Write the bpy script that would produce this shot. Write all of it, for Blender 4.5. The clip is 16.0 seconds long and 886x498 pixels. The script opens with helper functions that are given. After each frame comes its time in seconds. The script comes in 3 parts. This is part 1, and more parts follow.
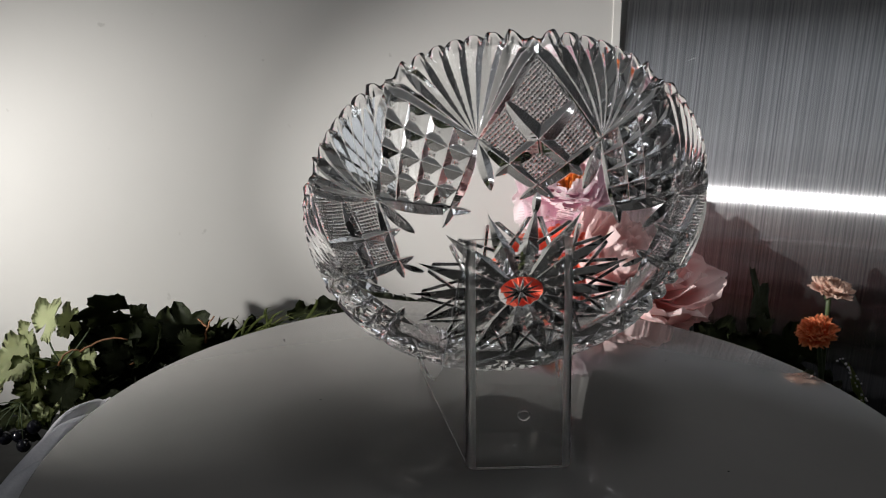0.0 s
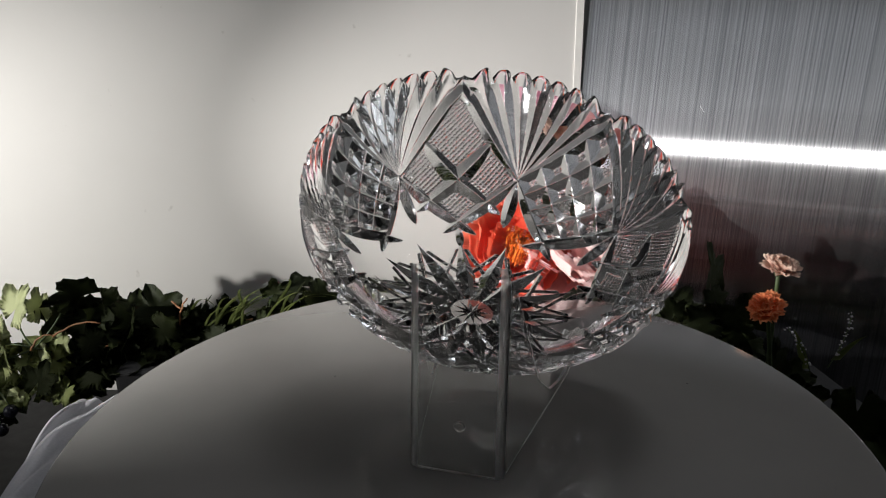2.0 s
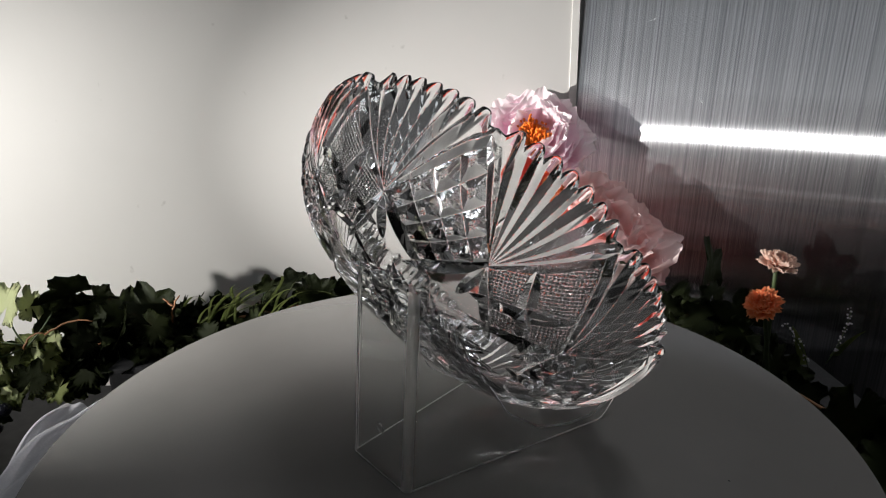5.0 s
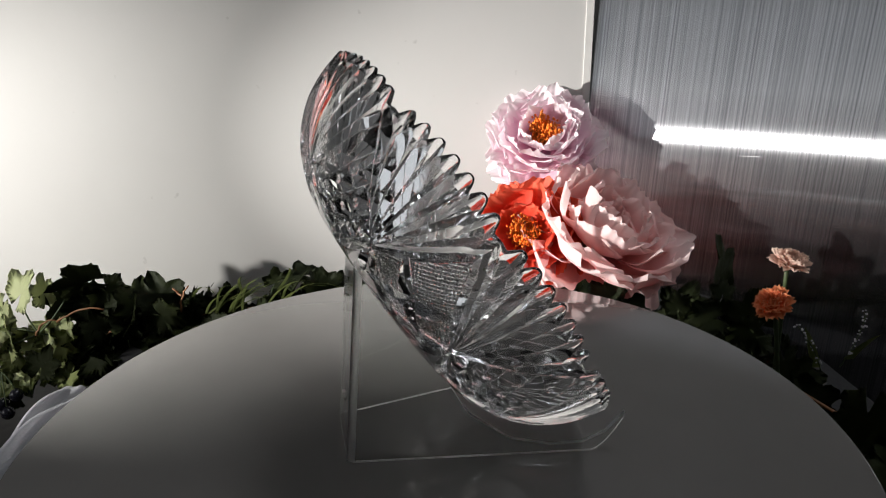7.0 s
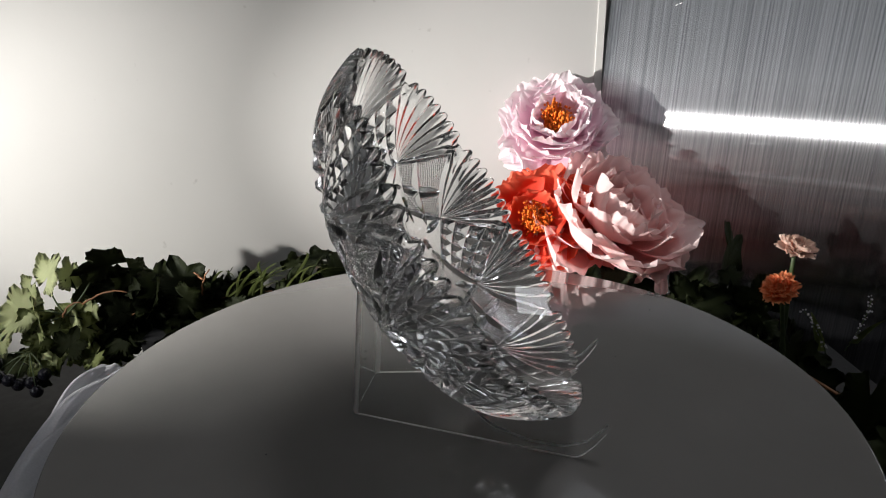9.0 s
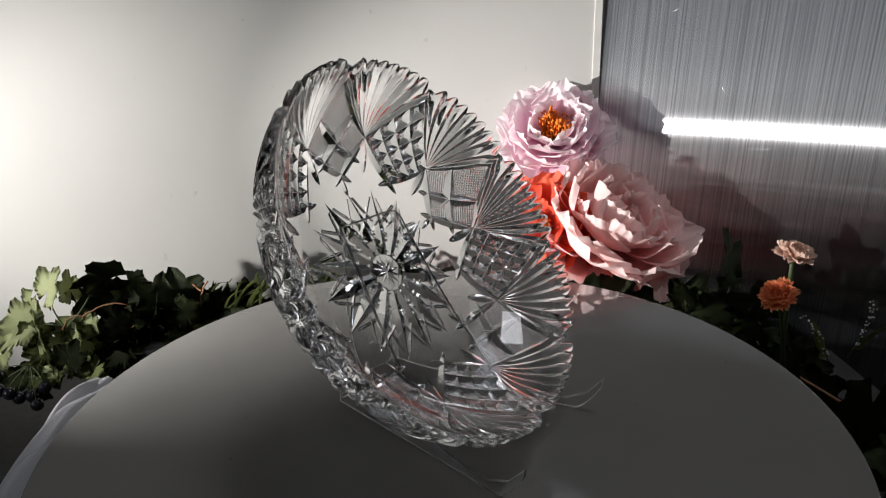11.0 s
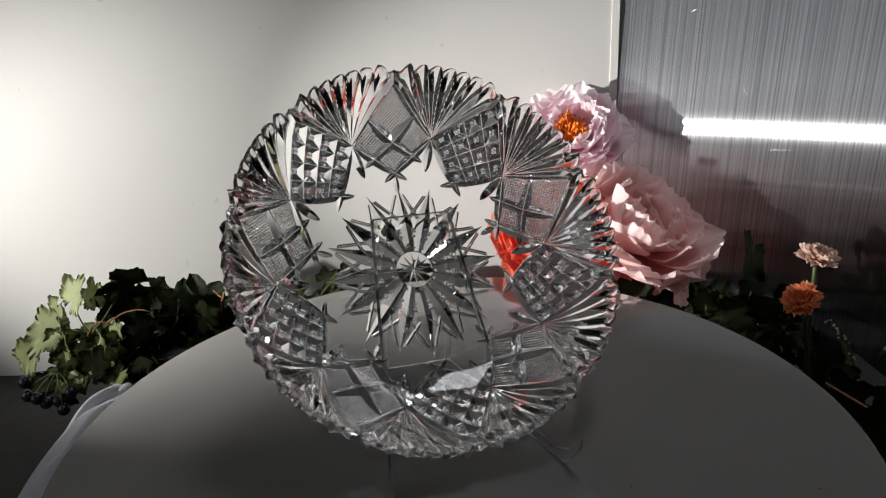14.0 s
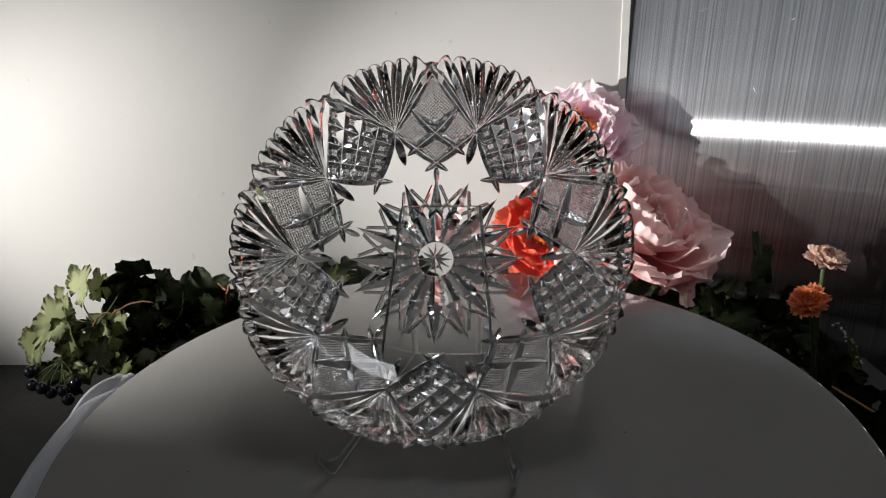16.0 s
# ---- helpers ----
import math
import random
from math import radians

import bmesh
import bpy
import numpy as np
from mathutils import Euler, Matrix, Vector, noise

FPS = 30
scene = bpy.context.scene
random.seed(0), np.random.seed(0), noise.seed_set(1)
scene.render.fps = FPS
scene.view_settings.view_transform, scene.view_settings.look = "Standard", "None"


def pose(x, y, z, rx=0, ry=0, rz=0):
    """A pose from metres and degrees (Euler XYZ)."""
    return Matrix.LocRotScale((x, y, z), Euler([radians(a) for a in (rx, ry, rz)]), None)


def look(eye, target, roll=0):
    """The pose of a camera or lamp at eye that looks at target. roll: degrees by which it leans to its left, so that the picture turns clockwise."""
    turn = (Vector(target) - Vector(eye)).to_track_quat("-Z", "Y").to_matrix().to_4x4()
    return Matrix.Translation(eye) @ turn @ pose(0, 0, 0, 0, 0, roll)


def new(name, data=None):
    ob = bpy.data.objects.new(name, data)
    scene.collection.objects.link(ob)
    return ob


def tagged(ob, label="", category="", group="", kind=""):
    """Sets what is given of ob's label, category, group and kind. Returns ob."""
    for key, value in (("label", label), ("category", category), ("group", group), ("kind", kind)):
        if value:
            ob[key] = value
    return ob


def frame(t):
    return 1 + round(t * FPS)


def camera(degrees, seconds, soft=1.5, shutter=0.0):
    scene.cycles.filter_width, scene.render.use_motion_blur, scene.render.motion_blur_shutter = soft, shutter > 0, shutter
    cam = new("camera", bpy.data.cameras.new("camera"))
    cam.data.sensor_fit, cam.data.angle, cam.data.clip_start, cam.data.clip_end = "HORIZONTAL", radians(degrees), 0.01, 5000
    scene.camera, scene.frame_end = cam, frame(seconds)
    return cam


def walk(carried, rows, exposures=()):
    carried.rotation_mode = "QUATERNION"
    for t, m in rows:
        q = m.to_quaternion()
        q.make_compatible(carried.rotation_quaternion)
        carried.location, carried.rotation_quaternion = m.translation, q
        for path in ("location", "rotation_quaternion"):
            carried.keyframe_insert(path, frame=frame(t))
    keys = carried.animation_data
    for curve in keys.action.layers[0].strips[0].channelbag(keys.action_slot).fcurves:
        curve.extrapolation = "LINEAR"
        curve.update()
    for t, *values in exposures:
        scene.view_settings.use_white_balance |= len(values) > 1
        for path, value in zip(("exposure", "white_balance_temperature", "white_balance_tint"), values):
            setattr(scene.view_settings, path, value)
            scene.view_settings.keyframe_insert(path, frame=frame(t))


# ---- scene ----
# lens, path (x, y, z, pitch, roll, yaw), light
cam = camera(70.51, 16.0, soft=1.1)
PATH = [
    (0, -0.0156, -0.3454, 0.1719, -11.59, -0.25, 1.30),
    (0.5, -0.0180, -0.3461, 0.1863, -12.24, -0.28, 1.83),
    (1, -0.0201, -0.3523, 0.1993, -14.09, -0.74, -0.07),
    (1.5, -0.0197, -0.3535, 0.2102, -15.36, -0.73, -1.49),
    (2, -0.0215, -0.3525, 0.2144, -16.44, -0.73, -1.90),
    (2.5, -0.0179, -0.3484, 0.2160, -16.61, -0.62, -1.94),
    (3, -0.0153, -0.3465, 0.2207, -16.76, -0.31, -2.06),
    (3.5, -0.0159, -0.3435, 0.2216, -17.21, -0.55, -2.08),
    (4, -0.0147, -0.3442, 0.2222, -17.17, -0.68, -2.11),
    (6.5, 0.0033, -0.3323, 0.2143, -18.39, -1.58, -0.34),
    (7, 0.0069, -0.3394, 0.2110, -17.38, -0.75, 0.29),
    (7.5, 0.0109, -0.3534, 0.2168, -17.47, -0.67, 1.16),
    (8, 0.0070, -0.3628, 0.2191, -17.83, 0.28, 1.40),
    (8.5, 0.0021, -0.3658, 0.2216, -18.70, 0.33, 0.60),
    (9, -0.0001, -0.3583, 0.2175, -18.72, -0.84, 1.11),
    (11.5, 0.0172, -0.3542, 0.2171, -17.78, -1.84, 2.00),
    (12, 0.0196, -0.3510, 0.2150, -17.75, -2.08, 2.40),
    (12.5, 0.0196, -0.3485, 0.2151, -17.62, -2.07, 2.74),
    (13, 0.0195, -0.3511, 0.2156, -17.74, -2.13, 3.09),
    (13.5, 0.0196, -0.3536, 0.2176, -17.63, -2.49, 3.45),
    (14, 0.0200, -0.3541, 0.2186, -17.50, -2.73, 3.93),
    (14.5, 0.0205, -0.3524, 0.2178, -17.49, -2.61, 4.34),
    (15, 0.0229, -0.3521, 0.2155, -17.55, -2.24, 4.45),
    (15.5, 0.0228, -0.3536, 0.2177, -17.88, -2.02, 4.38),
    (16, 0.0220, -0.3523, 0.2156, -17.64, -2.01, 4.59),
]
walk(cam, [(t, pose(x, y, z, 90 + p, 0, w) @ pose(0, 0, 0, 0, 0, r)) for t, x, y, z, p, r, w in PATH],
     [(0.0, -0.38), (1.0, -0.36), (2.0, -0.15), (4.0, -0.08), (6.5, -0.06), (9.0, -0.09), (12.0, -0.14), (16.0, -0.16)])
# turn of the turntable, clockwise from above
TURN = [
    (0, -6.47),
    (0.5, -0.98),
    (1, 4.50),
    (1.5, 9.94),
    (2, 15.36),
    (2.5, 20.81),
    (3, 26.33),
    (3.5, 31.99),
    (4, 37.83),
    (6.5, 67.70),
    (7, 73.50),
    (7.5, 79.18),
    (8, 84.82),
    (8.5, 90.54),
    (9, 96.43),
    (11.5, 126.72),
    (12, 132.76),
    (12.5, 138.78),
    (13, 144.76),
    (13.5, 150.68),
    (14, 156.52),
    (14.5, 162.32),
    (15, 168.09),
    (15.5, 173.86),
    (16, 179.64),
]

# plan
WX, WY, PANEL = 0.2208, 0.659, -38
RD = 0.2373
BC, BT, BS = (0.0137, 0.0166, 0.1170), 32.75, 0.9818
EW, EB, EF, ET, ETURN = (0.0121, 0.0250, 0.0480), -0.0576, 0.0742, 0.1175, -2.7

world = bpy.data.worlds.new("room_light")
scene.world = world
world.use_nodes = True
world.node_tree.nodes["Background"].inputs[0].default_value = (0.9, 0.95, 1.0, 1)
world.node_tree.nodes["Background"].inputs[1].default_value = 0.06


def lamp(name, kind, watts, colour, m, radius=0.0, spot=0.0, blend=0.0, size=None):
    data = bpy.data.lights.new(name, kind)
    data.energy, data.color = watts, colour
    if radius:
        data.shadow_soft_size = radius
    if spot:
        data.spot_size, data.spot_blend = radians(spot), blend
    if size:
        data.shape, data.size, data.size_y = "RECTANGLE", size[0], size[1]
    ob = new(name, data)
    ob.matrix_world = m
    return ob


# a small torch low beside the display, out of view: its wide spill
lamp("torch_spill", "SPOT", 62.0, (1.0, 0.97, 0.93), look((-1.20, -0.10, 0.120), (-0.64, 0.659, 0.035)), 0.018, 58, 1.0)
# second spot at the torch, added to brighten the flowers and steel
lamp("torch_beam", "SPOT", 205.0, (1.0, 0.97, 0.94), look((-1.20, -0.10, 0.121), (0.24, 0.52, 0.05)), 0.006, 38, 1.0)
# unseen overhead area light, added as fill for the disc and flowers
lamp("ceiling_lamp", "AREA", 6.8, (0.93, 0.96, 1.0), look((0.38, 0.1, 1.85), (0.38, 0.11, 0)), size=(0.5, 0.6))
# no window here: unseen area light added to brighten the upper steel
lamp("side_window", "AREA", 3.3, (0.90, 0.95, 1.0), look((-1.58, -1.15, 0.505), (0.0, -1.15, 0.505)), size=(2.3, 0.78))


def tree(name):
    m = bpy.data.materials.new(name)
    m.use_nodes = True
    t = m.node_tree
    return m, t, t.nodes["Principled BSDF"]


def node(t, kind, **values):
    n = t.nodes.new(kind)
    for k, v in values.items():
        n.inputs[k.replace("_", " ")].default_value = v
    return n


def coords(t, stretch=(1, 1, 1), which="Object"):
    c = t.nodes.new("ShaderNodeTexCoord")
    m = t.nodes.new("ShaderNodeMapping")
    m.inputs["Scale"].default_value = stretch
    t.links.new(c.outputs[which], m.inputs["Vector"])
    return m.outputs["Vector"]


def ramp(t, source, stops):
    r = t.nodes.new("ShaderNodeValToRGB")
    e = r.color_ramp.elements
    while len(e) < len(stops):
        e.new(0.5)
    for el, (p, c) in zip(e, stops):
        el.position, el.color = p, (*c, 1)
    t.links.new(source, r.inputs["Fac"])
    return r.outputs["Color"]


def noisy(t, vec, scale, detail=4.0, rough=0.55):
    n = node(t, "ShaderNodeTexNoise", Scale=scale, Detail=detail, Roughness=rough)
    t.links.new(vec, n.inputs["Vector"])
    return n.outputs["Fac"]


def bump(t, b, height, strength, distance):
    n = node(t, "ShaderNodeBump", Strength=strength, Distance=distance)
    t.links.new(height, n.inputs["Height"])
    t.links.new(n.outputs["Normal"], b.inputs["Normal"])
    return n


def mixed(t, fac, a, b):
    m = t.nodes.new("ShaderNodeMix")
    m.data_type = "RGBA"
    t.links.new(fac, m.inputs["Factor"])
    for sock, v in ((m.inputs["A"], a), (m.inputs["B"], b)):
        if isinstance(v, tuple):
            sock.default_value = (*v, 1)
        else:
            t.links.new(v, sock)
    return m.outputs["Result"]


def plain(name, colour, rough=0.5, metal=0.0, spread=0.12, scale=40.0, relief=0.0):
    """A surface with mottling at two scales and a little relief."""
    m, t, b = tree(name)
    v = coords(t)
    lo = tuple(c * (1 - spread) for c in colour)
    hi = tuple(min(1, c * (1 + spread)) for c in colour)
    col = ramp(t, noisy(t, v, scale), [(0.3, lo), (0.7, hi)])
    t.links.new(col, b.inputs["Base Color"])
    b.inputs["Roughness"].default_value = rough
    b.inputs["Metallic"].default_value = metal
    if relief:
        bump(t, b, noisy(t, v, scale * 5), 0.4, relief)
    return m


def clear(name, ior, rough, tint=(1, 1, 1)):
    m, t, b = tree(name)
    b.inputs["Base Color"].default_value = (*tint, 1)
    b.inputs["Transmission Weight"].default_value = 1.0
    b.inputs["IOR"].default_value = ior
    b.inputs["Roughness"].default_value = rough
    return m


glass = clear("cut_crystal", 1.545, 0.0)
acrylic = clear("clear_acrylic", 1.49, 0.015, (0.985, 0.995, 0.99))

frosted = clear("sawn_acrylic_edge", 1.49, 0.38, (0.98, 0.99, 0.985))


def lacquer():
    m, t, b = tree("grey_lacquer")
    v = coords(t)
    col = ramp(t, noisy(t, v, 9), [(0.3, (0.148, 0.140, 0.131)), (0.7, (0.168, 0.159, 0.149))])
    t.links.new(col, b.inputs["Base Color"])
    r = ramp(t, noisy(t, v, 30, 6), [(0.35, (0.012, 0.012, 0.012)), (0.7, (0.035, 0.035, 0.035))])
    t.links.new(r, b.inputs["Roughness"])
    b.inputs["Specular IOR Level"].default_value = 0.32
    bump(t, b, noisy(t, v, 160, 2), 0.02, 0.0002)
    return m


def paint():
    m, t, b = tree("wall_paint")
    v = coords(t)
    col = ramp(t, noisy(t, v, 2.5, 5), [(0.3, (0.50, 0.492, 0.472)), (0.7, (0.54, 0.532, 0.512))])
    spots = ramp(t, noisy(t, v, 55, 2, 0.4), [(0.74, (0, 0, 0)), (0.80, (1, 1, 1))])
    t.links.new(mixed(t, spots, col, (0.42, 0.41, 0.39)), b.inputs["Base Color"])
    b.inputs["Roughness"].default_value = 0.55
    add = t.nodes.new("ShaderNodeMath")
    add.operation = "MULTIPLY_ADD"
    add.inputs[1].default_value = 0.15
    t.links.new(noisy(t, v, 420, 3), add.inputs[0])
    t.links.new(noisy(t, v, 16, 3), add.inputs[2])
    bump(t, b, add.outputs[0], 0.25, 0.0012)
    return m


def brushed():
    """Steel brushed upright: sharp along the grain, wide across it."""
    m, t, b = tree("brushed_steel")
    fine = coords(t, (480, 480, 0.02))
    broad = coords(t, (170, 170, 0.02))
    streaks = noisy(t, broad, 1.0, 5, 0.65)
    col = ramp(t, streaks, [(0.3, (0.74, 0.745, 0.77)), (0.7, (0.90, 0.905, 0.93))])
    col = mixed(t, ramp(t, noisy(t, fine, 0.9, 4, 0.7), [(0.44, (0, 0, 0)), (0.62, (0.9, 0.9, 0.9))]), col, (0.40, 0.405, 0.43))
    g = t.nodes.new("ShaderNodeBsdfAnisotropic")
    g.inputs["Roughness"].default_value = 0.185
    g.inputs["Anisotropy"].default_value = -0.93
    t.links.new(col, g.inputs["Color"])
    tg = t.nodes.new("ShaderNodeTangent")
    tg.direction_type, tg.uv_map = "UV_MAP", "UVMap"
    t.links.new(tg.outputs[0], g.inputs["Tangent"])
    relief = node(t, "ShaderNodeBump", Strength=0.3, Distance=0.0002)
    t.links.new(streaks, relief.inputs["Height"])
    t.links.new(relief.outputs["Normal"], g.inputs["Normal"])
    haze = t.nodes.new("ShaderNodeBsdfAnisotropic")
    haze.inputs["Roughness"].default_value = 0.42
    haze.inputs["Anisotropy"].default_value = -0.6
    t.links.new(col, haze.inputs["Color"])
    t.links.new(tg.outputs[0], haze.inputs["Tangent"])
    mx = t.nodes.new("ShaderNodeMixShader")
    mx.inputs[0].default_value = 0.018
    t.links.new(g.outputs[0], mx.inputs[1])
    t.links.new(haze.outputs[0], mx.inputs[2])
    t.links.new(mx.outputs[0], t.nodes["Material Output"].inputs["Surface"])
    t.nodes.remove(b)
    return m


def petal_stuff(name, base, middle, edge):
    """Thin cloth petals, coloured from base to edge, that let some light through."""
    m, t, b = tree(name)
    uv = t.nodes.new("ShaderNodeUVMap")
    sep = t.nodes.new("ShaderNodeSeparateXYZ")
    t.links.new(uv.outputs[0], sep.inputs[0])
    col = ramp(t, sep.outputs["Y"], [(0.12, base), (0.55, middle), (0.95, edge)])
    weave = noisy(t, coords(t), 260, 3)
    col = mixed(t, ramp(t, weave, [(0.3, (0, 0, 0)), (0.9, (0.25, 0.25, 0.25))]), col, edge)
    t.links.new(col, b.inputs["Base Color"])
    b.inputs["Roughness"].default_value = 0.65
    bump(t, b, weave, 0.3, 0.0006)
    tl = t.nodes.new("ShaderNodeBsdfTranslucent")
    t.links.new(col, tl.inputs["Color"])
    mx = t.nodes.new("ShaderNodeMixShader")
    mx.inputs[0].default_value = 0.42
    t.links.new(b.outputs[0], mx.inputs[1])
    t.links.new(tl.outputs[0], mx.inputs[2])
    t.links.new(mx.outputs[0], t.nodes["Material Output"].inputs["Surface"])
    return m


def leaf_stuff(name, colour, pale):
    m, t, b = tree(name)
    rnd = t.nodes.new("ShaderNodeObjectInfo").outputs["Random"]
    col = ramp(t, rnd, [(0.0, tuple(c * 0.7 for c in colour)), (1.0, pale)])
    v = coords(t)
    col = mixed(t, ramp(t, noisy(t, v, 90, 4), [(0.35, (0, 0, 0)), (0.8, (0.5, 0.5, 0.5))]), col, pale)
    t.links.new(col, b.inputs["Base Color"])
    b.inputs["Roughness"].default_value = 0.55
    b.inputs["Specular IOR Level"].default_value = 0.15
    bump(t, b, noisy(t, v, 320, 4), 0.5, 0.0008)
    tl = t.nodes.new("ShaderNodeBsdfTranslucent")
    t.links.new(col, tl.inputs["Color"])
    mx = t.nodes.new("ShaderNodeMixShader")
    mx.inputs[0].default_value = 0.2
    t.links.new(b.outputs[0], mx.inputs[1])
    t.links.new(tl.outputs[0], mx.inputs[2])
    t.links.new(mx.outputs[0], t.nodes["Material Output"].inputs["Surface"])
    return m


def tulle():
    m, t, b = tree("white_tulle")
    v = coords(t)
    t.links.new(ramp(t, noisy(t, v, 700, 2), [(0.3, (0.62, 0.62, 0.65)), (0.7, (0.8, 0.8, 0.82))]), b.inputs["Base Color"])
    b.inputs["Roughness"].default_value = 0.8
    bump(t, b, noisy(t, v, 900, 2), 0.4, 0.0005)
    tl = t.nodes.new("ShaderNodeBsdfTranslucent")
    tl.inputs["Color"].default_value = (0.75, 0.75, 0.78, 1)
    both = t.nodes.new("ShaderNodeMixShader")
    both.inputs[0].default_value = 0.5
    t.links.new(b.outputs[0], both.inputs[1])
    t.links.new(tl.outputs[0], both.inputs[2])
    tr = t.nodes.new("ShaderNodeBsdfTransparent")
    mx = t.nodes.new("ShaderNodeMixShader")
    mx.inputs[0].default_value = 0.25
    t.links.new(both.outputs[0], mx.inputs[1])
    t.links.new(tr.outputs[0], mx.inputs[2])
    t.links.new(mx.outputs[0], t.nodes["Material Output"].inputs["Surface"])
    return m



disc_m, wall_m, steel, tulle_m = lacquer(), paint(), brushed(), tulle()
trim_m = plain("pale_trim", (0.62, 0.61, 0.58), 0.45, spread=0.05)
dark_cloth = plain("black_cloth", (0.02, 0.02, 0.021), 0.9, spread=0.3, scale=300, relief=0.0005)
# counter colour set near black so the torch leaves it dark
counter_m = plain("near_black_counter", (0.016, 0.0155, 0.015), 0.85, spread=0.3, scale=60)
room_m = plain("room_paint", (0.45, 0.45, 0.44), 0.8, spread=0.06, scale=3)
# unseen west wall, whiter than the rest to brighten the steel's reflection
west_m = plain("white_bounce_paint", (0.75, 0.75, 0.75), 0.8, spread=0.05, scale=3)
ceiling_m = plain("ceiling_paint", (0.6, 0.6, 0.6), 0.8, spread=0.04, scale=3)
metal_dark = plain("dark_metal", (0.12, 0.12, 0.12), 0.4, 0.8)
white_pink = petal_stuff("blush_petal", (0.70, 0.24, 0.47), (0.92, 0.66, 0.76), (0.97, 0.89, 0.91))
pale_pink = petal_stuff("pale_pink_petal", (0.84, 0.30, 0.29), (0.95, 0.57, 0.55), (0.97, 0.77, 0.75))
coral = petal_stuff("coral_petal", (0.70, 0.05, 0.02), (0.80, 0.075, 0.035), (0.85, 0.17, 0.09))
orange = petal_stuff("orange_petal", (0.70, 0.10, 0.03), (0.80, 0.20, 0.07), (0.82, 0.34, 0.16))
peach = petal_stuff("peach_petal", (0.62, 0.30, 0.20), (0.75, 0.46, 0.36), (0.80, 0.60, 0.50))
stamen_m = plain("orange_stamen", (0.86, 0.20, 0.012), 0.7, spread=0.35, scale=160, relief=0.001)
# near-black and pale ivy: shade and torchlight put into the leaf colour
ivy_shade = leaf_stuff("shaded_ivy_leaf", (0.011, 0.017, 0.006), (0.036, 0.045, 0.016))
ivy_lit = leaf_stuff("pale_lit_ivy_leaf", (0.42, 0.47, 0.21), (0.66, 0.70, 0.43))
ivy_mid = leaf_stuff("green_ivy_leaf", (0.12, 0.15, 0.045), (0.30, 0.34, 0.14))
grass_m = leaf_stuff("grass_blade", (0.055, 0.075, 0.018), (0.17, 0.20, 0.065))
stem_m = plain("green_stem", (0.05, 0.075, 0.025), 0.6, spread=0.3, scale=120)
vine_m = plain("brown_vine", (0.20, 0.085, 0.03), 0.6, spread=0.3, scale=150, relief=0.0006)
berry_m = plain("black_berry", (0.008, 0.008, 0.012), 0.12, spread=0.3)
scratch_m = plain("bare_scratch", (0.72, 0.72, 0.73), 0.42, 0.9, spread=0.2)
sprig_m = plain("white_sprig", (0.5, 0.48, 0.5), 0.7, spread=0.2)


def mesh_object(name, bm, mat, smooth=True):
    me = bpy.data.meshes.new(name)
    bm.to_mesh(me)
    bm.free()
    me.materials.append(mat)
    if smooth:
        me.shade_smooth()
    return new(name, me)


def part(name, bm, mat, parent, label="", smooth=True):
    ob = mesh_object(name, bm, mat, smooth)
    ob.parent = parent
    if label:
        ob["label"] = label
    return ob


def block(lo, hi, bevel=0.0):
    bm = bmesh.new()
    bmesh.ops.create_cube(bm, size=1)
    for v in bm.verts:
        v.co = [lo[i] + (v.co[i] + 0.5) * (hi[i] - lo[i]) for i in range(3)]
    if bevel:
        bmesh.ops.bevel(bm, geom=bm.edges[:], offset=bevel, segments=3, affect="EDGES", profile=0.5)
    return bm


def lathe(profile, seg=96):
    """A closed body of revolution about z; profile runs from the axis round to the axis."""
    bm = bmesh.new()
    rows = []
    for r, z in profile:
        if r < 1e-6:
            rows.append([bm.verts.new((0, 0, z))])
        else:
            rows.append([bm.verts.new((r * math.cos(2 * math.pi * i / seg), r * math.sin(2 * math.pi * i / seg), z)) for i in range(seg)])
    for a, b in zip(rows, rows[1:]):
        for i in range(seg):
            j = (i + 1) % seg
            f = [a[i % len(a)], a[j % len(a)], b[j % len(b)], b[i % len(b)]]
            f = list(dict.fromkeys(f))
            if len(f) > 2:
                bm.faces.new(f)
    bmesh.ops.recalc_face_normals(bm, faces=bm.faces[:])
    return bm


def tube(points, r0, r1, seg=7):
    """A tapered round rod through points."""
    bm = bmesh.new()
    pts = [Vector(p) for p in points]
    rows = []
    for i, p in enumerate(pts):
        d = (pts[min(i + 1, len(pts) - 1)] - pts[max(i - 1, 0)]).normalized()
        a = d.orthogonal().normalized() if not rows else (side - d * side.dot(d)).normalized()
        side = a
        b = d.cross(a)
        r = r0 + (r1 - r0) * i / (len(pts) - 1)
        rows.append([bm.verts.new(p + r * (math.cos(2 * math.pi * k / seg) * a + math.sin(2 * math.pi * k / seg) * b)) for k in range(seg)])
    for u, v in zip(rows, rows[1:]):
        for k in range(seg):
            bm.faces.new((u[k], u[(k + 1) % seg], v[(k + 1) % seg], v[k]))
    bm.faces.new(rows[0][::-1])
    bm.faces.new(rows[-1])
    return bm


def curve_points(a, b, sag, n=9, wob=0.0, seed=0):
    """Points of a bowed line from a to b; sag is the bow's offset at its middle."""
    rg = random.Random(seed)
    a, b, sag = Vector(a), Vector(b), Vector(sag)
    out = []
    for i in range(n):
        u = i / (n - 1)
        p = a.lerp(b, u) + sag * (4 * u * (1 - u))
        if 0 < i < n - 1:
            p += Vector([rg.uniform(-wob, wob) for _ in range(3)])
        out.append(p)
    return out


# ---- setting ----
def structure(name, bm, mat, label, smooth=False):
    return tagged(mesh_object(name, bm, mat, smooth), label, name.split("_")[0], "", "structure")


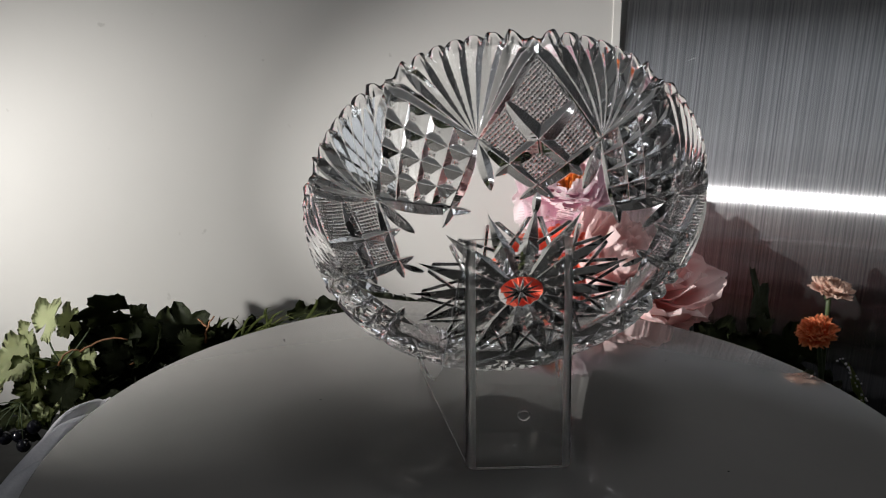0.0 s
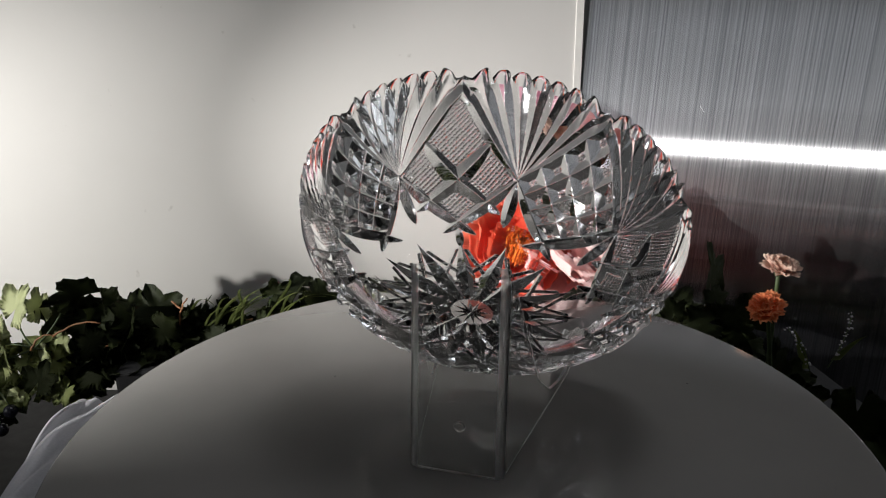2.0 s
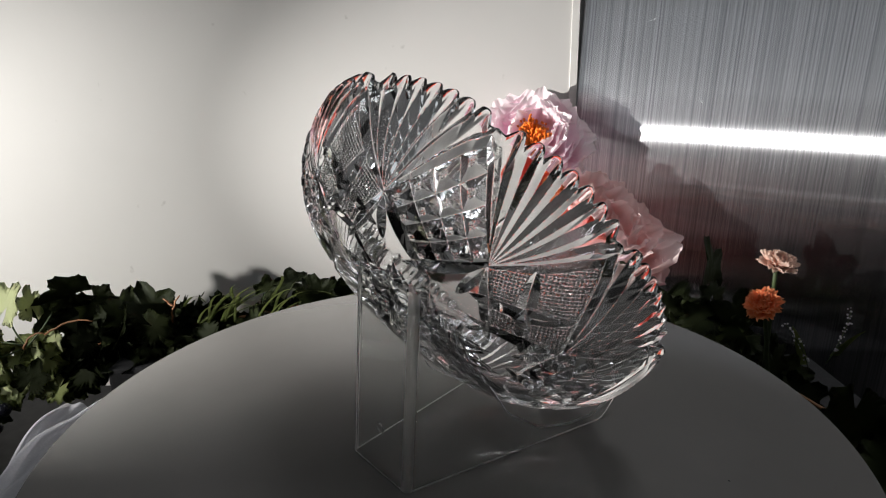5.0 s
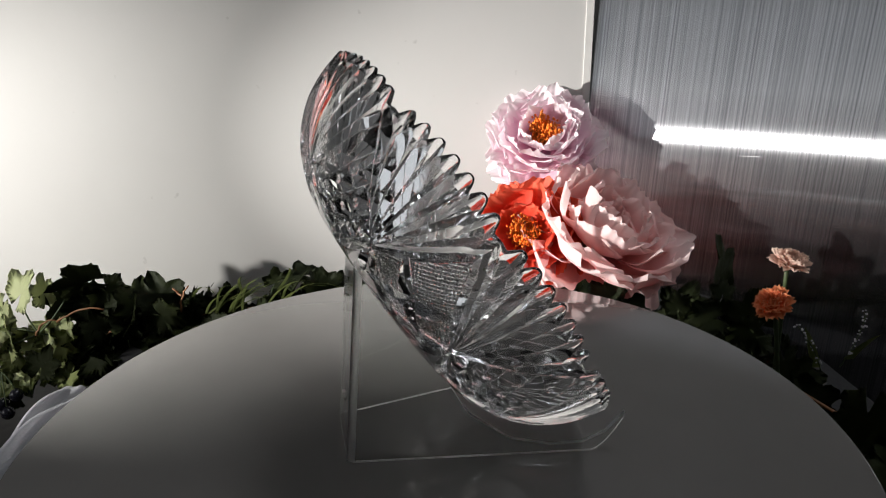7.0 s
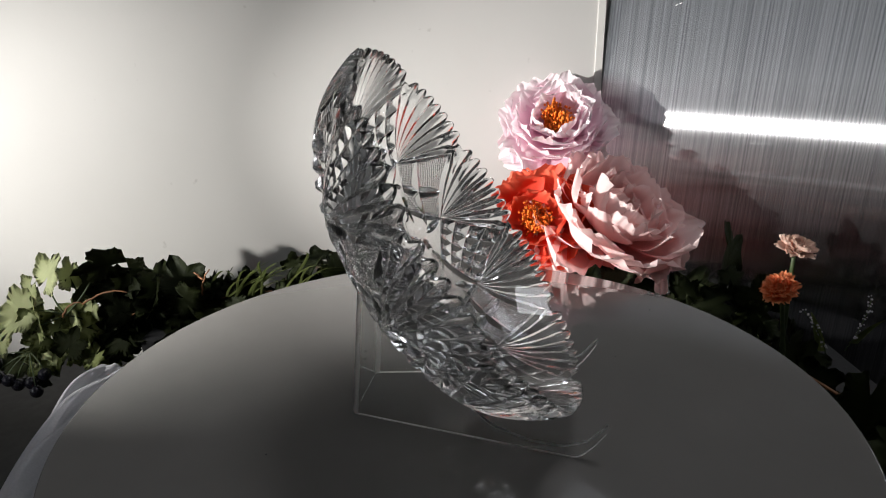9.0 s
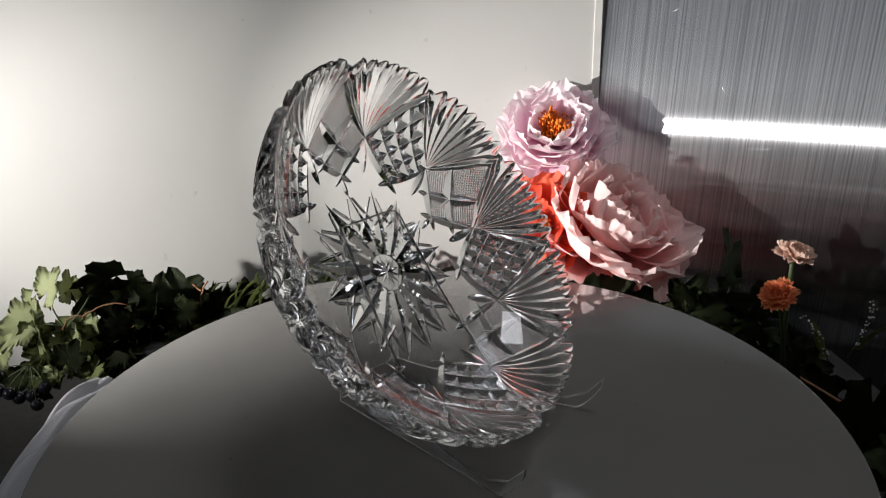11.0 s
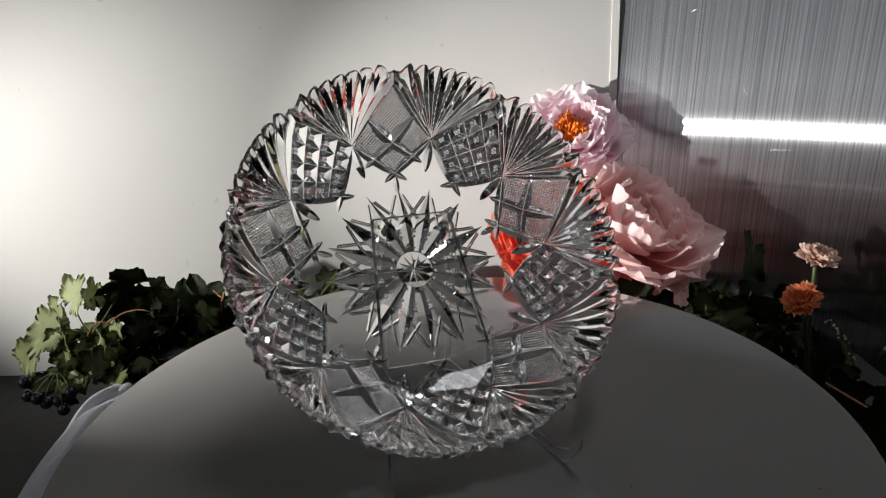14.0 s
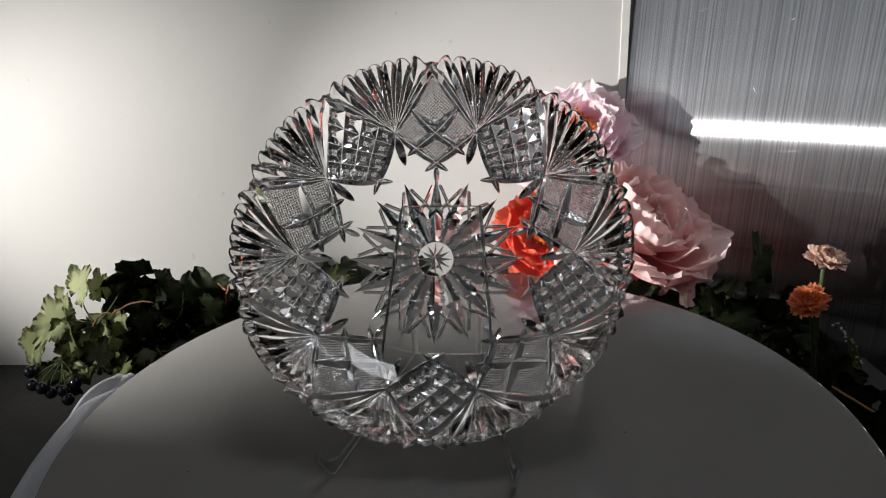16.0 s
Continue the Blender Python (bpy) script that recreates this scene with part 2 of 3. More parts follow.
structure("wall_north", block((-1.6, WY, -0.33), (WX - 0.0012, WY + 0.1, 1.9)), wall_m, "smooth light grey painted wall behind the display")
structure("wall_west", block((-1.7, -2.6, -0.33), (-1.6, WY + 0.1, 1.9)), west_m, "plain painted side wall of the room, out of view")
structure("wall_south", block((-1.6, -2.7, -0.33), (1.6, -2.6, 1.9)), room_m, "plain dim painted wall behind the camera")
structure("wall_east", block((1.6, -2.7, -0.33), (1.7, WY + 0.1, 1.9)), room_m, "plain painted side wall of the room, out of view")
structure("wall_back", block((WX - 0.0012, WY + 0.03, -0.33), (1.6, WY + 0.1, 1.9)), room_m, "plain wall closing the room behind the metal sheet")
structure("ceiling", block((-1.7, -2.7, 1.9), (1.7, WY + 0.1, 2.0)), ceiling_m, "plain pale ceiling above the display")
structure("counter", block((-1.6, -2.6, -0.37), (1.6, WY, -0.33)), counter_m, "near-black counter under the whole display")

panel_pose = pose(WX, WY, 0, 0, 0, PANEL) @ pose(0, 0, 0, -4.2, 1.0, 0)
panel = tagged(new("metal_sheet"), "tall brushed stainless steel sheet with fine vertical scratches", "metal panel")
panel.matrix_world = panel_pose
bm = block((0.006, -0.002, -0.33), (1.25, 0.002, 1.5), 0.0006)
layer = bm.loops.layers.uv.new("UVMap")
for f in bm.faces:
    for lp in f.loops:
        lp[layer].uv = (lp.vert.co.x + 0.01 * lp.vert.co.y, lp.vert.co.z + 0.01 * lp.vert.co.y)
part("sheet", bm, steel, panel, "brushed steel with fine vertical grain", False)
structure("trim_corner", block((WX - 0.001, WY - 0.003, -0.329), (WX + 0.011, WY + 0.028, 1.9), 0.0008), trim_m, "narrow off-white corner strip between wall and metal sheet")
rg = random.Random(5)
for i in range(14):
    x, z, ln, an = rg.uniform(0.04, 0.55), rg.uniform(0.0, 0.42), rg.uniform(0.008, 0.03), rg.choice((rg.uniform(-20, 20), rg.uniform(50, 130)))
    bm = block((-ln / 2, -0.00012, -0.00013), (ln / 2, 0, 0.00013))
    bm.transform(Matrix.Translation((x, -0.002, z)) @ Matrix.Rotation(radians(an), 4, "Y"))
    part("scratch", bm, scratch_m, panel, smooth=False)

# ---- turntable ----
turntable = tagged(new("turntable"), "round dark grey glossy turntable top carrying the easel", "turntable")
part("top", lathe([(0, 0), (RD - 0.0012, 0), (RD - 0.0003, -0.0004), (RD, -0.0013), (RD, -0.0098), (RD - 0.0012, -0.011), (0, -0.011)], 256), disc_m, turntable)
part("bearing", lathe([(0, -0.0112), (0.10, -0.0112), (0.10, -0.022), (0, -0.022)], 64), metal_dark, turntable, "dark metal bearing ring")
for k in range(7):
    rk, ak = random.Random(40 + k).uniform(0.06, 0.22), random.Random(70 + k).uniform(0, 6.28)
    bm = bmesh.new()
    bmesh.ops.create_icosphere(bm, subdivisions=1, radius=0.0005, matrix=Matrix.Translation((rk * math.cos(ak), rk * math.sin(ak), 0.0001)) @ Matrix.Diagonal((1.6, 1, 0.3, 1)))
    part("crumb", bm, dark_cloth, turntable)
# out of sight; column made this wide to keep torchlight off the right-hand ivy
stand = tagged(new("pedestal"), "unseen black cloth-covered pedestal under the turntable, wide to block torchlight", "stand")
part("column", lathe([(0, -0.0225), (0.195, -0.0225), (0.205, -0.03), (0.207, -0.30), (0.210, -0.3295), (0, -0.3295)], 96), dark_cloth, stand)


# ---- cut glass bowl ----
OUTER = [(0.0, 0.0605), (0.030, 0.0605), (0.050, 0.0602), (0.062, 0.0587), (0.075, 0.0553), (0.0880, 0.0494), (0.0993, 0.0408), (0.1078, 0.0303), (0.1131, 0.0196), (0.1162, 0.0094), (0.1180, 0.0)]
INNER = [(0.0, 0.0525), (0.030, 0.0525), (0.046, 0.0520), (0.061, 0.0497), (0.0755, 0.0446), (0.0872, 0.0370), (0.0968, 0.0273), (0.1042, 0.0173), (0.1097, 0.0082), (0.1138, 0.0)]


def smooth_profile(points, n):
    p = np.array(points)
    for _ in range(3):
        q = np.repeat(p, 2, axis=0)
        q[1:-1:2] = p[:-1] * 0.75 + p[1:] * 0.25
        q[2:-1:2] = p[:-1] * 0.25 + p[1:] * 0.75
        p = q
    s = np.concatenate([[0], np.cumsum(np.hypot(*np.diff(p, axis=0).T))])
    t = np.linspace(0, s[-1], n)
    return t, np.interp(t, s, p[:, 0]), np.interp(t, s, p[:, 1])


def seg_cut(x, y, a, b, w, taper=True):
    """Depth of a V cut of half width w along a-b, tapering to its ends."""
    ax, ay, bx, by = *a, *b
    dx, dy = bx - ax, by - ay
    ln = math.hypot(dx, dy)
    u = ((x - ax) * dx + (y - ay) * dy) / ln
    d = np.abs((x - ax) * dy - (y - ay) * dx) / ln
    k = np.clip(u / ln, 0, 1)
    ww = 1.15 * w * np.clip(4 * k * (1 - k), 0, 1) ** 0.65 if taper else w * ((u > -w) & (u < ln + w))
    return np.where((u > -0.02) & (u < ln + 0.02), np.clip(ww - d, 0, None), 0)


def side(x, y, a, b):
    """Signed distance from the line a-b, positive to its left."""
    dx, dy = b[0] - a[0], b[1] - a[1]
    return (dx * (y - a[1]) - dy * (x - a[0])) / math.hypot(dx, dy)


def saw(v):
    """A triangle wave of period 1: 0 at whole numbers, 1 half way."""
    f = v - np.floor(v)
    return 1 - np.abs(2 * f - 1)


def cut_depth(q, th):
    """How deep the pattern cuts into the outer face, in units of the profile's length; q from the middle to the rim, th the angle."""
    t = (th + math.pi / 5) % (2 * math.pi / 5) - math.pi / 5
    t = np.abs(t)
    x, y = q * np.sin(t), q * np.cos(t)
    t2 = math.pi / 5 - t
    x2, y2 = q * np.sin(t2), q * np.cos(t2)
    top, low, mid = (0.0, 0.925), (0.0, 0.455), (0.0, 0.600)
    apex = (0.630 * math.sin(math.pi / 10), 0.630 * math.cos(math.pi / 10))
    c, s = math.cos(math.pi / 5), math.sin(math.pi / 5)

    def flip(p):
        return (-p[0] * c + p[1] * s, p[0] * s + p[1] * c)

    deep = np.zeros_like(q)
    SLOPE = 1.0

    def cut(new_depth, slope):
        np.maximum(deep, new_depth * slope, out=deep)

    apex_l = (-apex[0], apex[1])
    # long mitres round both kites, and their pointed ends
    over = 1.28
    for X, Y in ((x, y), (x2, y2)):
        cut(seg_cut(X, Y, (top[0] - apex[0] * 0.3, top[1] + (top[1] - apex[1]) * 0.3), apex, 0.025), SLOPE)
        cut(seg_cut(X, Y, apex, (low[0] + (low[0] - apex[0]) * 0.12, low[1] + (low[1] - apex[1]) * 0.12), 0.020), SLOPE)
        end = (low[0] + (low[0] - apex_l[0]) * (over - 1), low[1] + (low[1] - apex_l[1]) * (over - 1))
        cut(seg_cut(X, Y, apex_l, end, 0.020), SLOPE)
    # small leaves below the apex
    cut(seg_cut(x, y, (apex[0] * 0.98, apex[1] * 0.98), (apex[0] * 0.74, apex[1] * 0.74), 0.018), SLOPE)
    # cross through the diamonds
    m1 = (top[0] + (apex[0] - top[0]) * 0.62, top[1] + (apex[1] - top[1]) * 0.62)
    m2 = (apex[0] + (low[0] - apex[0]) * 0.52, apex[1] + (low[1] - apex[1]) * 0.52)
    far = (mid[0] + (m2[0] - mid[0]) * 1.45, mid[1] + (m2[1] - mid[1]) * 1.45)
    cut(seg_cut(x, y, (mid[0] - (m1[0] - mid[0]) * 0.9, mid[1] - (m1[1] - mid[1]) * 0.9), m1, 0.031), SLOPE)
    cut(seg_cut(x, y, (mid[0] - (far[0] - mid[0]) * 0.9, mid[1] - (far[1] - mid[1]) * 0.9), far, 0.026), SLOPE)
    cut(seg_cut(x, y, (0, 0.44), (0, 0.36), 0.012), 0.8)
    # cross-hatching in the diamonds
    inside = (side(x, y, top, apex) < -0.012) & (side(x, y, apex, low) < -0.010)
    inside = inside & (x >= 0)
    u, v = (x * 1.0 + y) * 58, (y - x) * 58
    hatch = np.maximum(1 - saw(u), 1 - saw(v))
    cut(np.where(inside & (deep < 0.003), 0.0022 + 0.0080 * hatch, 0), 1.0)
    # blocks in the other kite
    da = -side(x2, y2, top, apex)
    db = -side(x2, y2, apex, low)
    dc = side(x2, y2, top, apex_l)
    dd = side(x2, y2, apex_l, low)
    ok = (da > 0) & (db > 0)
    a = np.where(ok, da / (da + dd + 1e-9), 0) * 4
    b = np.where(ok, dc / (dc + db + 1e-9), 0) * 4
    va = np.clip(0.36 - saw(a) * 0.5, 0, None)
    vb = np.clip(0.36 - saw(b) * 0.5, 0, None)
    cut(np.where(ok, np.maximum(va, vb), 0), 0.082)
    fa, fb = a - np.floor(a), b - np.floor(b)
    fine = np.zeros_like(q)
    for g in (0.46, 0.54):
        fine = np.maximum(fine, np.maximum(np.clip(0.026 - np.abs(fa - g), 0, None), np.clip(0.026 - np.abs(fb - g), 0, None)))
    cut(np.where(ok & (deep < 0.0005), fine, 0), 0.20)
    # fans from the apex to the rim
    ex, ey = x - apex[0], y - apex[1]
    al = np.arctan2(ex, ey) - math.pi / 10
    rho = np.hypot(ex, ey)
    lim = radians(45.5)
    n = 7
    ray = (al + lim) / (2 * lim) * n
    band = (np.abs(al) < lim) & (ey * math.cos(math.pi / 10) + ex * math.sin(math.pi / 10) > 0)
    half = lim / n * rho
    k = np.clip(half * saw(ray), 0, 0.027)
    cut(np.where(band, k, 0), SLOPE)
    # the sixteen-pointed star
    st = (th + math.pi / 16) % (math.pi / 8) - math.pi / 16
    sx, sy = q * np.sin(st), q * np.cos(st)
    w = np.interp(sy, [0.06, 0.21, 0.392], [0.018, 0.035, 0.0])
    cut(np.where((sy < 0.392) & (sy > 0.08), np.clip(w - np.abs(sx), 0, None), 0), 0.80)
    chord = np.full_like(q, 9.0)
    for j in range(-5, 6):
        chord = np.minimum(chord, np.abs(q * np.cos(st - j * math.pi / 8) - 0.149))
    cut(np.where(q < 0.35, np.clip(0.008 - chord, 0, None), 0), 0.9)
    # hobnail in the middle
    cut(np.clip(0.012 - np.abs(q - 0.098), 0, None), 0.8)
    ct = (th + math.pi / 12) % (math.pi / 6) - math.pi / 12
    cut(np.where(q < 0.075, np.clip(np.interp(q, [0, 0.03, 0.075], [0.004, 0.007, 0]) - np.abs(q * np.sin(ct)), 0, None), 0), 0.8)
    return deep


def glass_bowl(mat):
    nt, nr, ni = 1920, 420, 70
    th = np.arange(nt) * 2 * math.pi / nt
    s, r, d = smooth_profile(OUTER, nr)
    length = s[-1]
    q = s / length
    dr, dd = np.gradient(r, s), np.gradient(d, s)
    nx, nz = -dd / np.hypot(dr, dd), dr / np.hypot(dr, dd)
    Q, TH = np.meshgrid(q, th, indexing="ij")
    H = cut_depth(Q, TH) * length * np.interp(q, [0.95, 1.0], [1.0, 0.5])[:, None]
    # rim: ten lobes, each of eight scallops, notched between
    lobe = (th / (math.pi / 5)) % 1.0
    notch = np.clip(1 - np.abs(lobe - np.round(lobe)) / 0.10, 0, 1)
    sc = np.abs(np.sin(math.pi * (np.clip((lobe - 0.055) / 0.89, 0, 1) * 7)))
    drop = 0.026 * notch + 0.040 * (1 - sc) ** 1.3 * (1 - notch) + 0.018 * (2 * np.abs(lobe - 0.5)) ** 2
    pull = drop * length
    edge = np.clip((q - 0.84) / 0.16, 0, 1) ** 1.0
    SS = np.clip(s[:, None] - pull[None, :] * edge[:, None], 0, length)
    R = np.interp(SS, s, r) - np.interp(SS, s, nx) * H
    D = np.interp(SS, s, d) - np.interp(SS, s, nz) * H
    # inner face: smooth, a little more flared than the outer one
    s2, r2, d2 = smooth_profile(INNER, 200)
    qi = np.linspace(1, 0, ni)
    ei = np.clip((qi - 0.84) / 0.16, 0, 1)
    SI = np.clip(qi[:, None] * s2[-1] - pull[None, :] * ei[:, None], 0, None)
    RI, DI = np.interp(SI, s2, r2), np.interp(SI, s2, d2)
    # rounded lip between both faces
    lip_r, lip_d = [], []
    for k in range(1, 6):
        u = k / 6
        arch = math.sin(math.pi * u) * 0.0012
        lip_r.append(R[-1] * (1 - u) + RI[0] * u)
        lip_d.append(D[-1] * (1 - u) + DI[0] * u - arch)
    RR = np.concatenate([R[1:], lip_r, RI[:-1]])
    DD = np.concatenate([D[1:], lip_d, DI[:-1]])
    rows = len(RR)
    co = np.stack([RR * np.sin(th), RR * np.cos(th), -DD], -1).reshape(-1, 3)
    co = np.concatenate([co, [[0, 0, -D[0].mean()], [0, 0, -DI[-1].mean()]]]) * BS
    i, j = np.meshgrid(np.arange(rows - 1), np.arange(nt), indexing="ij")
    j2 = (j + 1) % nt
    quads = np.stack([i * nt + j, (i + 1) * nt + j, (i + 1) * nt + j2, i * nt + j2], -1).reshape(-1, 4)
    jj = np.arange(nt)
    cap0 = np.stack([np.full(nt, rows * nt), jj, (jj + 1) % nt], -1)
    cap1 = np.stack([np.full(nt, rows * nt + 1), (rows - 1) * nt + (jj + 1) % nt, (rows - 1) * nt + jj], -1)
    loops = np.concatenate([quads.ravel(), cap0.ravel(), cap1.ravel()])
    starts = np.concatenate([np.arange(len(quads)) * 4, len(quads) * 4 + np.arange(2 * nt) * 3])
    me = bpy.data.meshes.new("bowl")
    me.vertices.add(len(co))
    me.vertices.foreach_set("co", co.astype(np.float32).ravel())
    me.loops.add(len(loops))
    me.loops.foreach_set("vertex_index", loops.astype(np.int32))
    me.polygons.add(len(starts))
    me.polygons.foreach_set("loop_start", starts.astype(np.int32))
    me.update(calc_edges=True)
    me.validate()
    me.shade_smooth()
    me.set_sharp_from_angle(angle=radians(9))
    me.materials.append(mat)
    return new("bowl", me)


bowl = tagged(glass_bowl(glass), "clear cut crystal bowl with star base and scalloped rim", "bowl")
BOWL = pose(BC[0], BC[1], BC[2], BT - 90, 0, 0) @ pose(0, 0, 0, 0, 0, 179.7)


# ---- acrylic easel ----
easel = tagged(new("easel"), "clear acrylic plate easel holding the bowl upright", "easel")
SHEET = 0.0019


def bent_sheet():
    """One acrylic sheet bent twice into a U: a back between two flared sides whose upper edges cradle the bowl."""
    edge = [(EB, ET), (-0.0520, ET - 0.0015), (-0.028, 0.0780), (-0.012, 0.0520), (0.004, 0.0270), (0.0277, 0.0105), (0.050, 0.0055), (0.068, 0.0060), (0.0800, 0.0120), (0.0885, 0.0235)]
    ys, zs = [p[0] for p in edge], [p[1] for p in edge]
    path = []
    for i in range(49):
        y = 0.0885 + (EB + 0.004 - 0.0885) * i / 48
        x = EW[1] + (EW[2] - EW[1]) * (y - EB) / (EF - EB)
        low = 0.0 if y < EF else 0.0185 * ((y - EF) / (0.0885 - EF)) ** 1.6
        path.append((-x, y, low, float(np.interp(y, ys, zs))))
    turn = []
    for i in range(9):
        a = i / 8 * math.pi / 2
        turn.append((-EW[1] + 0.003 - 0.003 * math.cos(a) - 0.0007 * (1 - i / 8), EB + 0.003 - 0.003 * math.sin(a), 0.0, ET))
    path += turn
    path += [(-x, y, lo, hi) for x, y, lo, hi in reversed(path)]
    pts = np.array(path)
    tang = np.gradient(pts[:, :2], axis=0)
    tang /= np.linalg.norm(tang, axis=1, keepdims=True)
    side_n = np.stack([tang[:, 1], -tang[:, 0]], -1) * SHEET / 2
    bm = bmesh.new()
    rows = []
    for (x, y, lo, hi), (nx, ny) in zip(pts, side_n):
        c = 0.0004
        row = [bm.verts.new((EW[0] + x + sx * nx, y + sx * ny, z)) for sx, z in ((1, lo + c), (1, hi - c), (0.75, hi), (-0.75, hi), (-1, hi - c), (-1, lo + c), (-0.75, lo), (0.75, lo))]
        rows.append(row)
    for n, (a, b) in enumerate(zip(rows, rows[1:])):
        bend = 49 <= n <= 56 or 58 <= n <= 65
        for k in range(8):
            f = bm.faces.new((a[k], b[k], b[(k + 1) % 8], a[(k + 1) % 8]))
            f.material_index = (1 if bend else 0) if k in (0, 4) else 1
    for f in (bm.faces.new(rows[0]), bm.faces.new(rows[-1][::-1])):
        f.material_index = 1
    for v in bm.verts:
        v.co.y += 0.09 * v.co.z                      # the back leans in towards the bowl
    bmesh.ops.recalc_face_normals(bm, faces=bm.faces[:])
    return bm


sheet_mesh = part("bent_sheet", bent_sheet(), acrylic, easel, smooth=False).data
sheet_mesh.materials.append(frosted)
bm = lathe([(0.0021, -0.0016), (0.0031, -0.0016), (0.0031, 0.0016), (0.0021, 0.0016), (0.0021, -0.0016)], 24)
bm.transform(Matrix.Translation((EW[0] + 0.002, EB - SHEET / 2 + 0.0021, 0.028)) @ Matrix.Rotation(radians(90), 4, "X") @ Matrix.Diagonal((1, 1, 0.2, 1)))
part("drill_hole", bm, acrylic, easel, "small drilled hole")


# ---- flowers and leaves ----
def petal_bm(length, width, bend, ruffle, seed, nu=25, nv=14):
    """A cupped petal that grows from the origin along +z, first leaning out along +x and then curling in by bend radians,
    with a crinkled edge; UV y runs from base to edge."""
    rg = random.Random(seed)
    ph = [rg.uniform(0, 6.28) for _ in range(6)]
    bm = bmesh.new()
    uvl = bm.loops.layers.uv.new("UVMap")
    grid, px, pz = [], 0.0, 0.0
    for j in range(nv):
        v = j / (nv - 1)
        a = bend * (0.5 - v)
        if j:
            px += math.sin(a) * length / (nv - 1)
            pz += math.cos(a) * length / (nv - 1)
        w = width * (0.14 + 0.86 * math.sin(min(1.0, v * 1.35) * math.pi / 2) ** 1.2) * (1 - 0.42 * max(0, v - 0.72) / 0.28)
        row = []
        for i in range(nu):
            u = 2 * i / (nu - 1) - 1
            edge = max(v ** 4, abs(u) ** 4 * v)
            y = math.sin(u * 1.05) / math.sin(1.05) * w
            inward = (1 - math.cos(u * 1.05)) * w * 0.75
            rip = ruffle * edge * (0.7 * math.sin(6 * u + ph[0]) + 0.35 * math.sin(14 * u + ph[1]) + 0.20 * math.sin(27 * u + ph[2]))
            rip += ruffle * 0.25 * v * math.sin(5 * u + 6 * v + ph[4])
            drop = length * 0.13 * u * u * v * v
            lift = ruffle * v ** 4 * (0.5 * math.sin(9 * u + ph[3]) + 0.22 * math.sin(23 * u + ph[5]))
            c, s = math.cos(a), math.sin(a)
            row.append(bm.verts.new((px - inward * c + rip * c + (lift - drop) * s, y, pz + inward * s - rip * s + (lift - drop) * c)))
        grid.append(row)
    for j in range(nv - 1):
        for i in range(nu - 1):
            f = bm.faces.new((grid[j][i], grid[j][i + 1], grid[j + 1][i + 1], grid[j + 1][i]))
            for lp, (a, b) in zip(f.loops, ((i, j), (i + 1, j), (i + 1, j + 1), (i, j + 1))):
                lp[uvl].uv = (a / (nu - 1), b / (nv - 1))
    return bm


def petal_mesh(mat, *a, **k):
    bm = petal_bm(*a, **k)
    me = bpy.data.meshes.new("petal")
    bm.to_mesh(me)
    bm.free()
    me.materials.append(mat)
    me.shade_smooth()
    return me


def flower(name, label, category, centre, axis, rings, mat, seed, size, core=0, core_r=0.02, stalk=None, roll=0):
    """rings: (count, length, width, curl in radians, lean in degrees, base height, ruffle)."""
    rg = random.Random(seed)
    top = tagged(new(name), label, category)
    top.matrix_world = Matrix.Translation(centre) @ Vector(axis).to_track_quat("Z", "Y").to_matrix().to_4x4() @ pose(0, 0, 0, 0, 0, roll)
    for count, length, width, cup, lean, base, ruffle in rings:
        kinds = [petal_mesh(mat, length * size, width * size, cup, ruffle * size, rg.randrange(9999), nu=45, nv=15) for _ in range(4)]
        off = rg.uniform(0, 360)
        for i in range(count):
            ob = new("petal", kinds[i % 4])
            ob.parent = top
            k = rg.uniform(0.9, 1.1)
            ob.matrix_local = pose(0, 0, base * size, 0, 0, off + 360 * i / count + rg.uniform(-9, 9)) @ pose(0.004 * size, 0, 0, rg.uniform(-6, 6), lean + rg.uniform(-8, 8), rg.uniform(-8, 8)) @ Matrix.Diagonal((k, k, k, 1))
    if core:
        bm = bmesh.new()
        for i in range(core):
            a, r = i * 2.39996, core_r * math.sqrt((i + 0.5) / core)
            r *= rg.uniform(0.75, 1.25)
            h = core_r * rg.uniform(0.8, 1.9) * (1 - 0.25 * math.sin(2 * a))
            m = pose(r * math.cos(a), r * math.sin(a), h, rg.uniform(-20, 20), rg.uniform(-20, 20), 0)
            bmesh.ops.create_icosphere(bm, subdivisions=1, radius=core_r * 0.085, matrix=m @ Matrix.Diagonal((1, 1, 1.7, 1)))
            bmesh.ops.create_cone(bm, segments=4, radius1=core_r * 0.05, radius2=core_r * 0.05, depth=h, matrix=Matrix.Translation((r * 0.8 * math.cos(a), r * 0.8 * math.sin(a), h / 2)))
        part("flower_centre", bm, stamen_m, top, "cluster of orange-yellow stamens")
    bm = lathe([(0, -0.010 * size / 0.08), (0.010 * size / 0.08, -0.006), (0.014 * size / 0.08, 0.002), (0, 0.004)], 16)
    part("calyx", bm, stem_m, top, "green calyx")
    if stalk:
        inv = top.matrix_world.inverted()
        pts = [inv @ p for p in curve_points(centre, stalk, (0, 0.0, 0.01), 9)]
        part("stem", tube(pts, 0.0022, 0.0026), stem_m, top, "dark green stem")
    return top


